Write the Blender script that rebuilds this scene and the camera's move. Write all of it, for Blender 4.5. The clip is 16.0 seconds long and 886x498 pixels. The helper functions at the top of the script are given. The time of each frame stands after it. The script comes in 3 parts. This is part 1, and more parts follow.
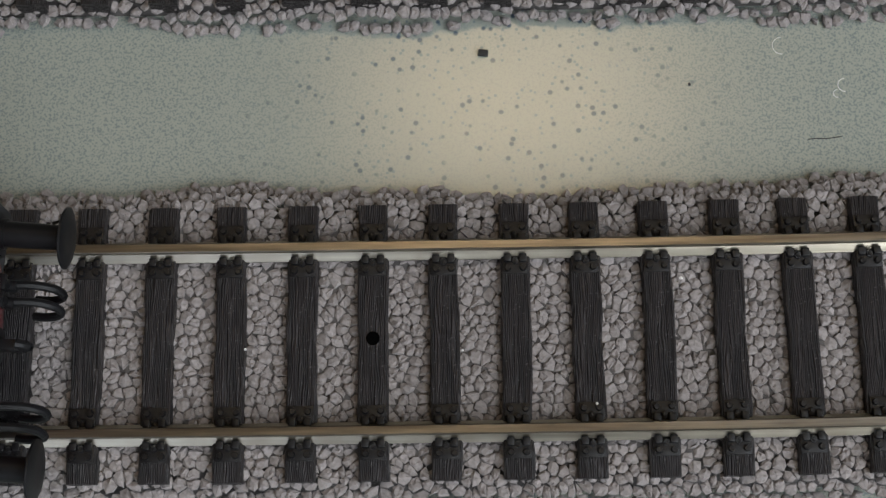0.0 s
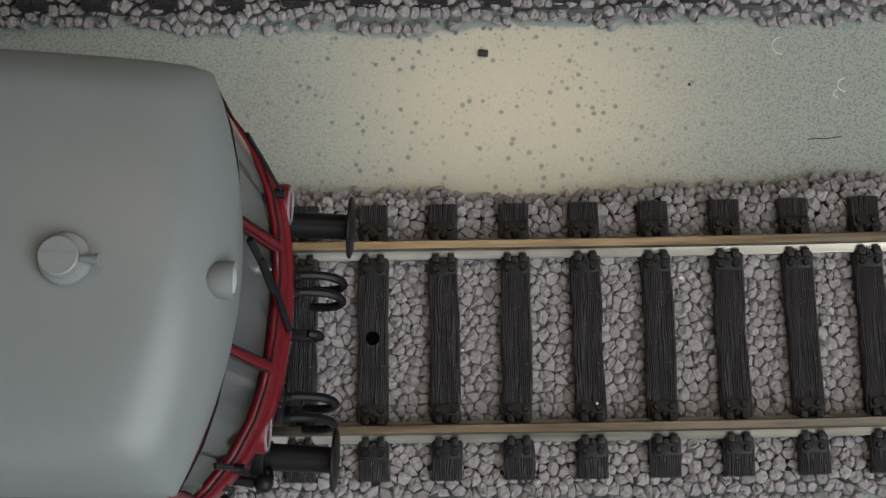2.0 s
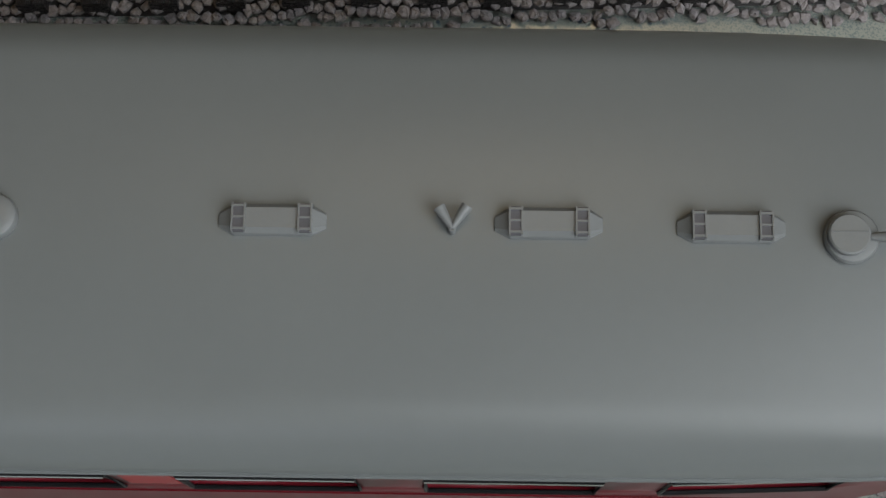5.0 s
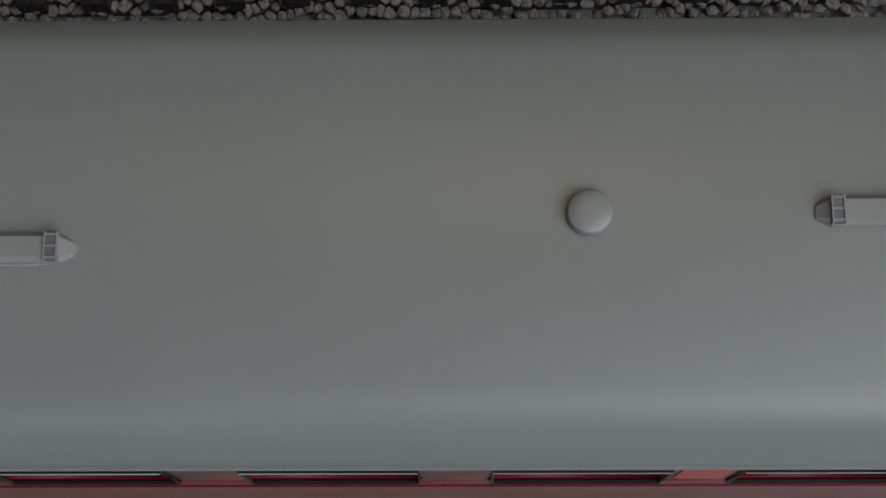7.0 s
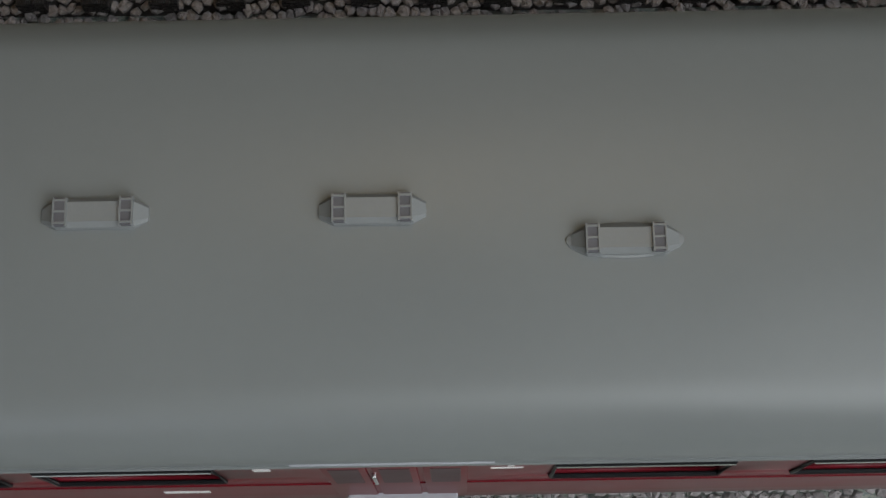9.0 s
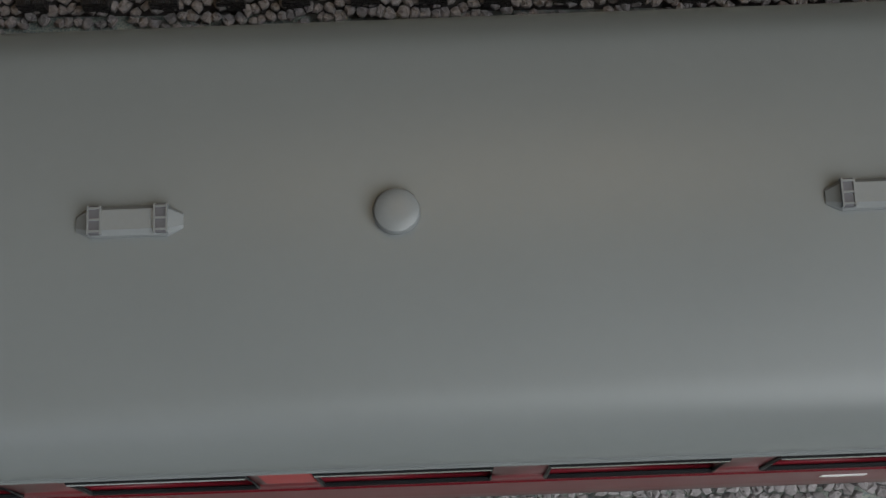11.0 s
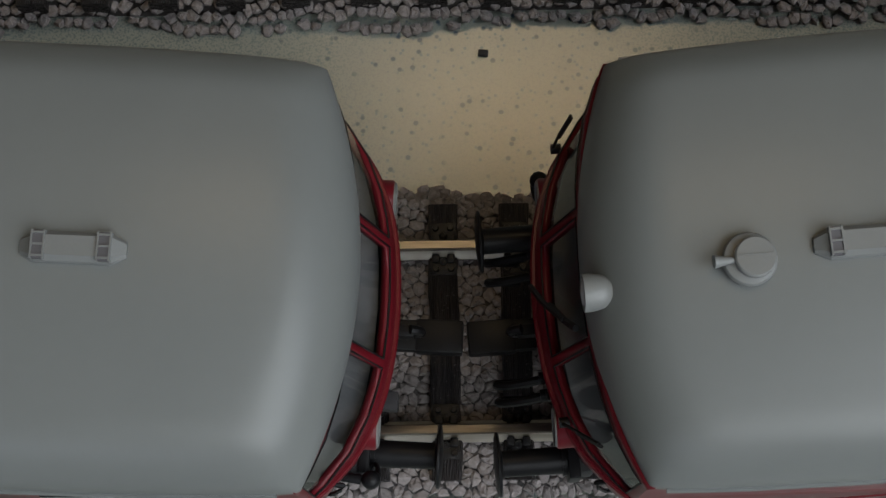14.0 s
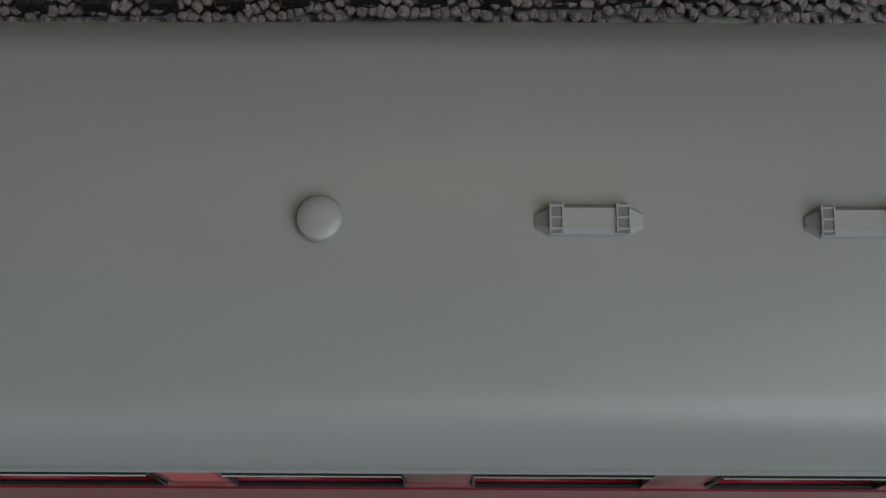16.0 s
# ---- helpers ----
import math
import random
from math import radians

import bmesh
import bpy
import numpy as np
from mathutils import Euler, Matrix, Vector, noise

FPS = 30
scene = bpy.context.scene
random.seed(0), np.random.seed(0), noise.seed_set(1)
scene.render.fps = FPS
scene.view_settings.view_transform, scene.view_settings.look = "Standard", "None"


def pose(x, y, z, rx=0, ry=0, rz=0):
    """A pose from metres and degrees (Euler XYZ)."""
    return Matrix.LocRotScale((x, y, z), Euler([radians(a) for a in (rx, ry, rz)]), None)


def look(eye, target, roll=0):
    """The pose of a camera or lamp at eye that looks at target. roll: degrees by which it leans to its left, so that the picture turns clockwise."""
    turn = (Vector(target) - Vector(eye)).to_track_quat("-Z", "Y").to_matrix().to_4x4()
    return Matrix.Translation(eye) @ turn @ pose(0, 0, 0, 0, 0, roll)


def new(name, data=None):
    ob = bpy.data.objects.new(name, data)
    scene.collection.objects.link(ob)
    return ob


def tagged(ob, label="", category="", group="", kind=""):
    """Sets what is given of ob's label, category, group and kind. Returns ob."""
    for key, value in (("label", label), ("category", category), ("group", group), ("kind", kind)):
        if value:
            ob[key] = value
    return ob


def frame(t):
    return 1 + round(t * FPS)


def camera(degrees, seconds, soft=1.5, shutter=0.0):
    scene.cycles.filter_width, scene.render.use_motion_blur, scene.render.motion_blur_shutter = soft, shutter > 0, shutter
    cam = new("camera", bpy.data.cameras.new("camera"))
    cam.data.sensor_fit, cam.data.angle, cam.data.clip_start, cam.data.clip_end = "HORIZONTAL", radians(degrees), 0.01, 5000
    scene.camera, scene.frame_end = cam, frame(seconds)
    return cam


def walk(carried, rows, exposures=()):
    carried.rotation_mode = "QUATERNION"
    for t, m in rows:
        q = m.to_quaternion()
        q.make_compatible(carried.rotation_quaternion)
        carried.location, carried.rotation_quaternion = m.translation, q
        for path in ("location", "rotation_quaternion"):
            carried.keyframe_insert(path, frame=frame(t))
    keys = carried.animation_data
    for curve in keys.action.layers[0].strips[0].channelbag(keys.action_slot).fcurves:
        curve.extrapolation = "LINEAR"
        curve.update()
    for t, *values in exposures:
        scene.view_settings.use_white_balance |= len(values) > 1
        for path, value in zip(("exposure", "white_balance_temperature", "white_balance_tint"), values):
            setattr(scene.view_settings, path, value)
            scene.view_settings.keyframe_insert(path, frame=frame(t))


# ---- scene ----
import itertools

cam = camera(31.81, 16.0, soft=1.4)
CAM = pose(0.007637, -0.027706, 0.141732, 14.234, 0.560, -0.688)
walk(cam, [(0.0, CAM), (16.0, CAM)],
     exposures=[(0.0, 0.23), (1.5, 0.18), (3.0, 0.22), (4.5, 0.02), (7.0, -0.03), (12.0, -0.02), (14.0, -0.08), (14.5, 0.14), (15.0, 0.1), (16.0, 0.02)])

# ---- world and light ----
world = bpy.data.worlds.new("sky")
scene.world = world
world.use_nodes = True
wn = world.node_tree
sky = wn.nodes.new("ShaderNodeTexSky")
sky.sky_type, sky.sun_disc, sky.sun_elevation, sky.sun_rotation = "NISHITA", False, radians(35), radians(160)
wn.links.new(sky.outputs[0], wn.nodes["Background"].inputs[0])
wn.nodes["Background"].inputs[1].default_value = 0.1


def area_lamp(name, eye, target, w, h, watts, colour):
    data = bpy.data.lights.new(name, "AREA")
    data.shape, data.size, data.size_y, data.energy, data.color = "RECTANGLE", w, h, watts, colour
    ob = new(name, data)
    ob.matrix_world = look(eye, target)
    return ob


area_lamp("window_daylight", (0.43, -0.38, 0.62), (0.0, 0, 0.03), 0.85, 0.75, 7.2, (0.91, 0.965, 1.0))
area_lamp("south_window_daylight", (-0.60, -1.22, 0.58), (-0.2, 0, 0.1), 0.95, 0.56, 0.9, (0.97, 0.98, 1.0))
area_lamp("ceiling_lamp_light", (0.08, 0.57, 1.52), (0.08, 0.57, 0), 0.32, 0.17, 2.1, (1.0, 0.75, 0.44))

# ---- materials ----


class Mat:
    """A node material under construction."""

    def __init__(self, name, rough=0.5, metal=0.0, spec=0.5):
        self.m = bpy.data.materials.new(name)
        self.m.use_nodes = True
        self.t = self.m.node_tree
        self.b = self.t.nodes["Principled BSDF"]
        self.b.inputs["Roughness"].default_value = rough
        self.b.inputs["Metallic"].default_value = metal
        self.b.inputs["Specular IOR Level"].default_value = spec

    def node(self, kind, **sets):
        n = self.t.nodes.new(kind)
        for key, value in sets.items():
            n.inputs[key.replace("_", " ")].default_value = value
        return n

    def link(self, a, b):
        self.t.links.new(a, b)

    def coords(self, scale=(1, 1, 1)):
        tc = self.node("ShaderNodeTexCoord")
        mp = self.node("ShaderNodeMapping", Scale=scale)
        self.link(tc.outputs["Object"], mp.inputs["Vector"])
        return mp.outputs[0]

    def noise(self, scale, detail=4, rough=0.5, stretch=(1, 1, 1)):
        n = self.node("ShaderNodeTexNoise", Scale=scale, Detail=detail, Roughness=rough)
        self.link(self.coords(stretch), n.inputs["Vector"])
        return n.outputs[0]

    def ramp(self, fac, stops):
        r = self.node("ShaderNodeValToRGB")
        e = r.color_ramp.elements
        e[0].position, e[0].color = stops[0][0], (*stops[0][1], 1)
        e[1].position, e[1].color = stops[-1][0], (*stops[-1][1], 1)
        for p, c in stops[1:-1]:
            e.new(p).color = (*c, 1)
        self.link(fac, r.inputs[0])
        return r.outputs[0]

    def mix(self, fac, a, b, mode="MIX"):
        x = self.node("ShaderNodeMix")
        x.data_type, x.blend_type = "RGBA", mode
        for value, slot in ((fac, x.inputs[0]), (a, x.inputs[6]), (b, x.inputs[7])):
            if isinstance(value, (float, int)):
                slot.default_value = value
            elif isinstance(value, tuple):
                slot.default_value = (*value, 1)
            else:
                self.link(value, slot)
        return x.outputs[2]

    def colour(self, c):
        if isinstance(c, tuple):
            self.b.inputs["Base Color"].default_value = (*c, 1)
        else:
            self.link(c, self.b.inputs["Base Color"])
        return self

    def bump(self, height, strength=0.3, dist=0.0002):
        u = self.node("ShaderNodeBump", Strength=strength, Distance=dist)
        self.link(height, u.inputs["Height"])
        self.link(u.outputs[0], self.b.inputs["Normal"])
        return self

    def rough(self, fac, lo, hi):
        r = self.node("ShaderNodeMapRange", To_Min=lo, To_Max=hi)
        self.link(fac, r.inputs[0])
        self.link(r.outputs[0], self.b.inputs["Roughness"])
        return self


def worn(name, c, spread=0.12, scale=300, rough=0.5, metal=0.0, bump=0.15, dist=0.00005, spec=0.5):
    """Paint or plastic with a slow stain, a fine grain and uneven gloss."""
    m = Mat(name, rough, metal, spec)
    slow, fine = m.noise(scale, 3), m.noise(scale * 14, 2)
    a = tuple(v * (1 - spread) for v in c)
    b = tuple(min(1, v * (1 + spread)) for v in c)
    m.colour(m.mix(0.3, m.ramp(slow, [(0.3, a), (0.7, b)]), m.ramp(fine, [(0.3, a), (0.7, b)])))
    m.rough(slow, max(0.02, rough - 0.06), min(1, rough + 0.08))
    m.bump(fine, bump, dist)
    return m.m


def island_value(m):
    return m.node("ShaderNodeNewGeometry").outputs["Random Per Island"]


def make_stone():
    m = Mat("ballast_stone", 0.85, spec=0.25)
    isl = m.ramp(island_value(m), [(0.0, (0.285, 0.256, 0.248)), (0.5, (0.312, 0.281, 0.273)), (1.0, (0.34, 0.308, 0.30))])
    grain = m.noise(2600, 4)
    m.colour(m.mix(0.5, isl, m.mix(1.0, isl, m.ramp(grain, [(0.35, (0.55, 0.54, 0.53)), (0.62, (1, 1, 1))]), "MULTIPLY")))
    m.bump(grain, 0.5, 0.00014)
    return m.m


BOARD_Z = -0.006


def make_board():
    m = Mat("painted_board", 0.3, spec=0.5)
    peel = m.noise(2600, 2, 0.5)
    slow = m.noise(30, 3)
    def dots(scale, size, clear):
        v = m.node("ShaderNodeTexVoronoi", Scale=scale, Randomness=1.0)
        m.link(m.coords(), v.inputs["Vector"])
        near = m.ramp(v.outputs["Distance"], [(size * 0.55, (1, 1, 1)), (size, (0, 0, 0))])
        some = m.ramp(m.noise(210, 2), [(clear, (0, 0, 0)), (clear + 0.1, (1, 1, 1))])
        return m.mix(1.0, near, some, "MULTIPLY")

    fine = m.ramp(m.noise(4300, 2), [(0.38, (0.17, 0.205, 0.205)), (0.52, (0.335, 0.345, 0.295))])
    # lamp reflection put into the colour: cleaner tone, dark dots round one point
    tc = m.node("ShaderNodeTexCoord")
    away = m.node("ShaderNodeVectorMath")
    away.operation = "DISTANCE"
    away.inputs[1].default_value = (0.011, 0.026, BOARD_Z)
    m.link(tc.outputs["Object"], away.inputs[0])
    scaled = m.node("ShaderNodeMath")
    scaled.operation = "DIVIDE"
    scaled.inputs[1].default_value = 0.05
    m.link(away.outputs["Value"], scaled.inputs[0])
    glare = m.ramp(scaled.outputs[0], [(0.25, (1, 1, 1)), (0.6, (0.0, 0.0, 0.0))])
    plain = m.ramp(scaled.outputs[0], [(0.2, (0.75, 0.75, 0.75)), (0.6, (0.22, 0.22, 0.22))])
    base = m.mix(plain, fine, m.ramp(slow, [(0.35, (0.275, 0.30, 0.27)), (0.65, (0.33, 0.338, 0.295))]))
    base = m.mix(m.mix(1.0, dots(1250.0, 0.26, 0.38), glare, "MULTIPLY"), base, (0.17, 0.21, 0.225))
    m.colour(m.mix(m.mix(1.0, dots(720.0, 0.24, 0.33), glare, "MULTIPLY"), base, (0.075, 0.105, 0.135)))
    m.rough(peel, 0.15, 0.26)
    m.bump(peel, 0.10, 0.00008)
    return m.m


def make_sleeper_wood():
    m = Mat("moulded_sleeper", 0.5, spec=0.45)
    w = m.node("ShaderNodeTexWave", Scale=1600.0, Distortion=15.0, Detail=2.5, Detail_Scale=0.5)
    w.wave_type, w.bands_direction = "BANDS", "X"
    oi = m.node("ShaderNodeObjectInfo")
    add = m.node("ShaderNodeVectorMath")
    add.operation = "ADD"
    m.link(m.coords((1, 0.22, 1)), add.inputs[0])
    m.link(oi.outputs["Random"], add.inputs[1])
    m.link(add.outputs[0], w.inputs["Vector"])
    grain = m.noise(2300, 3, 0.6, (1, 0.06, 1))
    both = m.node("ShaderNodeMix", Factor=0.62)
    m.link(w.outputs[0], both.inputs[2])
    m.link(m.ramp(grain, [(0.38, (0, 0, 0)), (0.60, (1, 1, 1))]), both.inputs[3])
    relief = both.outputs[0]
    glints = m.noise(4200, 2)
    slow = m.noise(240, 3)
    c = m.ramp(relief, [(0.15, (0.0065, 0.0058, 0.006)), (0.65, (0.034, 0.028, 0.028))])
    # specular glints put into the colour as fine pale specks
    c = m.mix(m.ramp(glints, [(0.64, (0, 0, 0)), (0.73, (0.7, 0.7, 0.7))]), c, (0.17, 0.16, 0.16))
    m.colour(m.mix(0.25, c, m.ramp(slow, [(0.3, (0.010, 0.0095, 0.010)), (0.7, (0.028, 0.0245, 0.025))])))
    m.rough(relief, 0.6, 0.34)
    m.bump(relief, 0.95, 0.00025)
    return m.m


def make_rail():
    m = Mat("nickel_silver_rail", 0.28, 1.0)
    streak = m.noise(900, 3, 0.6, (0.03, 1, 1))
    fine = m.noise(5000, 2)
    stain = m.noise(260, 3)
    c = m.ramp(streak, [(0.3, (0.38, 0.345, 0.275)), (0.7, (0.70, 0.65, 0.54))])
    silver = m.mix(m.ramp(stain, [(0.45, (0, 0, 0)), (0.7, (0.5, 0.5, 0.5))]), c, (0.36, 0.30, 0.23))
    xyz = m.node("ShaderNodeSeparateXYZ")
    m.link(m.coords(), xyz.inputs[0])
    high = m.node("ShaderNodeMapRange", From_Min=-0.00016, From_Max=-0.00008)
    m.link(xyz.outputs["Z"], high.inputs[0])
    # the top of the head is browner and darker than the rest
    head_tone = m.ramp(m.noise(1500, 3, 0.6, (0.05, 1, 1)), [(0.35, (0.15, 0.130, 0.108)), (0.65, (0.29, 0.26, 0.222))])
    m.colour(m.mix(high.outputs[0], silver, head_tone))
    m.rough(streak, 0.24, 0.40)
    m.bump(m.noise(3000, 3, 0.6, (0.05, 1, 1)), 0.3, 0.00005)
    return m.m


def make_glass(name, tint):
    m = Mat(name, 0.04)
    m.t.nodes.remove(m.b)
    tr = m.node("ShaderNodeBsdfTransparent")
    tr.inputs[0].default_value = (*tint, 1)
    gl = m.node("ShaderNodeBsdfGlossy", Roughness=0.05)
    fr = m.node("ShaderNodeFresnel", IOR=1.5)
    mx = m.node("ShaderNodeMixShader")
    m.link(fr.outputs[0], mx.inputs[0])
    m.link(tr.outputs[0], mx.inputs[1])
    m.link(gl.outputs[0], mx.inputs[2])
    m.link(mx.outputs[0], m.t.nodes["Material Output"].inputs[0])
    return m.m


STONE, BOARD, WOOD, RAIL, GLASS = make_stone(), make_board(), make_sleeper_wood(), make_rail(), make_glass("window_glazing", (0.72, 0.75, 0.76))
# dark tint stands in for the shade inside the cars
SIDE_GLASS = make_glass("shade_tinted_glazing", (0.22, 0.24, 0.32))
CHAIR = worn("moulded_chair", (0.010, 0.0092, 0.0098), 0.4, 900, 0.32, bump=0.5, spec=0.3)
ROOF = worn("grey_roof_paint", (0.184, 0.194, 0.188), 0.03, 60, 0.37, bump=0.04, spec=0.5)
FITTING = worn("light_grey_fitting", (0.208, 0.214, 0.208), 0.05, 300, 0.4)
SLOT_SHADE = worn("slot_shade", (0.115, 0.110, 0.116), 0.1, 300, 0.6)
RED = worn("ruby_red_paint", (0.132, 0.008, 0.014), 0.10, 120, 0.34, bump=0.05, spec=0.24)
BLACK = worn("black_plastic", (0.008, 0.008, 0.009), 0.3, 500, 0.42, spec=0.22)
FRAME = worn("dark_grey_frame", (0.03, 0.03, 0.033), 0.2, 300, 0.6)
CREAM = worn("cream_interior", (0.52, 0.44, 0.27), 0.1, 200, 0.6)
GREY = worn("grey_interior", (0.26, 0.26, 0.27), 0.15, 200, 0.7)
CHROME = Mat("bright_trim", 0.22, 1.0).colour((0.72, 0.72, 0.72)).m
WHITE = worn("white_print", (0.72, 0.70, 0.68), 0.1, 300, 0.6)
TINTED = worn("tinted_door_pane", (0.05, 0.011, 0.016), 0.1, 200, 0.4, spec=0.3)
PLATE = worn("bright_red_plate", (0.36, 0.014, 0.02), 0.08, 200, 0.4)
LENS = worn("pearl_lens", (0.40, 0.40, 0.42), 0.05, 300, 0.15)
STEEL = Mat("wheel_steel", 0.35, 1.0).colour((0.30, 0.29, 0.28)).m
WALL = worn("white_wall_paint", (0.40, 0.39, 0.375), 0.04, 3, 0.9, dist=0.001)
FLOOR = worn("brown_floor", (0.20, 0.13, 0.08), 0.2, 5, 0.6, dist=0.001)
CHARCOAL = worn("charcoal_chip", (0.02, 0.02, 0.02), 0.4, 800, 0.6)

# ---- building helpers (millimetres in, metres out) ----
MM = 0.001


def box(bm, x0, x1, y0, y1, z0, z1, bevel=0.0):
    m = Matrix.Translation(((x0 + x1) / 2, (y0 + y1) / 2, (z0 + z1) / 2)) @ Matrix.Diagonal((x1 - x0, y1 - y0, z1 - z0, 1))
    g = bmesh.ops.create_cube(bm, size=1, matrix=m)
    if bevel:
        edges = list({e for v in g["verts"] for e in v.link_edges})
        bmesh.ops.bevel(bm, geom=edges, offset=bevel, segments=2, affect="EDGES", profile=0.6)


def cyl(bm, p0, p1, r0, r1=None, n=16):
    p0, p1 = Vector(p0), Vector(p1)
    r1 = r0 if r1 is None else r1
    turn = (p1 - p0).to_track_quat("Z", "Y").to_matrix().to_4x4()
    bmesh.ops.create_cone(bm, cap_ends=True, segments=n, radius1=r0, radius2=r1, depth=(p1 - p0).length,
                          matrix=Matrix.Translation((p0 + p1) / 2) @ turn)


def spin(bm, profile, centre, axis="z", n=24):
    """A turned body: (radius, height) pairs about an axis through centre."""
    rings = []
    for r, h in profile:
        ring = []
        for i in range(n):
            a = 2 * math.pi * i / n
            p = (r * math.cos(a), r * math.sin(a), h)
            if axis == "x":
                p = (h, p[0], p[1])
            ring.append(bm.verts.new(Vector(p) + Vector(centre)))
        rings.append(ring)
    for a, b in zip(rings, rings[1:]):
        for i in range(n):
            bm.faces.new((a[i], a[(i + 1) % n], b[(i + 1) % n], b[i]))
    bm.faces.new(rings[0][::-1])
    bm.faces.new(rings[-1])


def tube(bm, points, r, n=8):
    points = [Vector(p) for p in points]
    rings = []
    for i, p in enumerate(points):
        d = (points[min(i + 1, len(points) - 1)] - points[max(i - 1, 0)]).normalized()
        q = d.to_track_quat("Z", "Y")
        rings.append([bm.verts.new(p + q @ Vector((r * math.cos(2 * math.pi * k / n), r * math.sin(2 * math.pi * k / n), 0))) for k in range(n)])
    for a, b in zip(rings, rings[1:]):
        for k in range(n):
            bm.faces.new((a[k], a[(k + 1) % n], b[(k + 1) % n], b[k]))
    bm.faces.new(rings[0][::-1])
    bm.faces.new(rings[-1])


def mesh_of(name, bm, material, smooth=False):
    bmesh.ops.recalc_face_normals(bm, faces=bm.faces)
    bmesh.ops.scale(bm, vec=(MM, MM, MM), verts=bm.verts)
    data = bpy.data.meshes.new(name)
    bm.to_mesh(data)
    bm.free()
    data.materials.append(material)
    if smooth:
        data.polygons.foreach_set("use_smooth", [True] * len(data.polygons))
        data.set_sharp_from_angle(angle=radians(38))
    return data


def part(name, bm, material, parent=None, label="", smooth=False):
    ob = new(name, mesh_of(name, bm, material, smooth))
    ob.parent = parent
    if label:
        tagged(ob, label)
    return ob


# ---- the line of the track ----
KNOTS = (-330, -200, -100, -40, 0, 40, 100, 200, 330)
BEND = (1377, 1355, 568, 325, 1, 518, 537, 615, 627)  # curvature, per million millimetres
GRID = np.arange(-420.0, 421.0, 2.0)
bend = np.interp(GRID, KNOTS, BEND) * 1e-6
HEAD = np.concatenate([[0], np.cumsum(bend[1:] + bend[:-1])])
HEAD -= np.interp(0, GRID, HEAD)
mid = (HEAD[1:] + HEAD[:-1]) / 2
LINE_X = np.concatenate([[0], np.cumsum(2 * np.cos(mid))])
LINE_Y = np.concatenate([[0], np.cumsum(2 * np.sin(mid))])
LINE_X -= np.interp(0, GRID, LINE_X)
LINE_Y -= np.interp(0, GRID, LINE_Y)


def line(s, off=0.0):
    """Place and heading at s along the track, off to its left."""
    x, y, a = np.interp(s, GRID, LINE_X), np.interp(s, GRID, LINE_Y), np.interp(s, GRID, HEAD)
    return x - np.sin(a) * off, y + np.cos(a) * off, a


PITCH, SLEEPER_TOP, BED_TOP, BOARD_TOP = 6.735, -1.75, -2.75, -6.0
SECOND = 47.55  # the second track, to the left of the first

# ---- room and board ----


def structure(name, bm, material, label):
    return tagged(part(name, bm, material), label, kind="structure")


def build_room():
    bm = bmesh.new()
    box(bm, -2200, 530, -1300, 1900, -950, -930)
    structure("floor", bm, FLOOR, "brown wooden floor of the room")
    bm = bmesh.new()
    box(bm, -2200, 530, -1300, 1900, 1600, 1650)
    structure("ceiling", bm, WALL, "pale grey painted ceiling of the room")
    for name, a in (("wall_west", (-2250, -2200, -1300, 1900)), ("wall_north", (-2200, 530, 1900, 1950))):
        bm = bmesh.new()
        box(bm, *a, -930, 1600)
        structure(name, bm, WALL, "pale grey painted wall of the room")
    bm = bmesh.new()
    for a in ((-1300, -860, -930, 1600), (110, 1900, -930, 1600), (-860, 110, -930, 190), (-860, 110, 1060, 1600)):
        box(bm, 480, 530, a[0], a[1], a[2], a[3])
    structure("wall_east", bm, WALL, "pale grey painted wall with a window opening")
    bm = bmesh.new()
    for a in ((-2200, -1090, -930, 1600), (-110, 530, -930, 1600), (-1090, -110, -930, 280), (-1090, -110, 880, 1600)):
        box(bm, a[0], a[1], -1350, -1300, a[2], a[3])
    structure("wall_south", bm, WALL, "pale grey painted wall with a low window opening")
    bm = bmesh.new()
    box(bm, -900, 470, -420, 700, BOARD_TOP - 16, BOARD_TOP)
    bmesh.ops.subdivide_edges(bm, edges=bm.edges, cuts=1)
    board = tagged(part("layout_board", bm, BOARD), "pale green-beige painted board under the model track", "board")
    for x in (-860, 430):
        for y in (-380, 660):
            bm = bmesh.new()
            box(bm, x - 25, x + 25, y - 25, y + 25, -930, BOARD_TOP - 16, 2)
            part("leg", bm, FLOOR, board)


build_room()

# ---- tracks ----


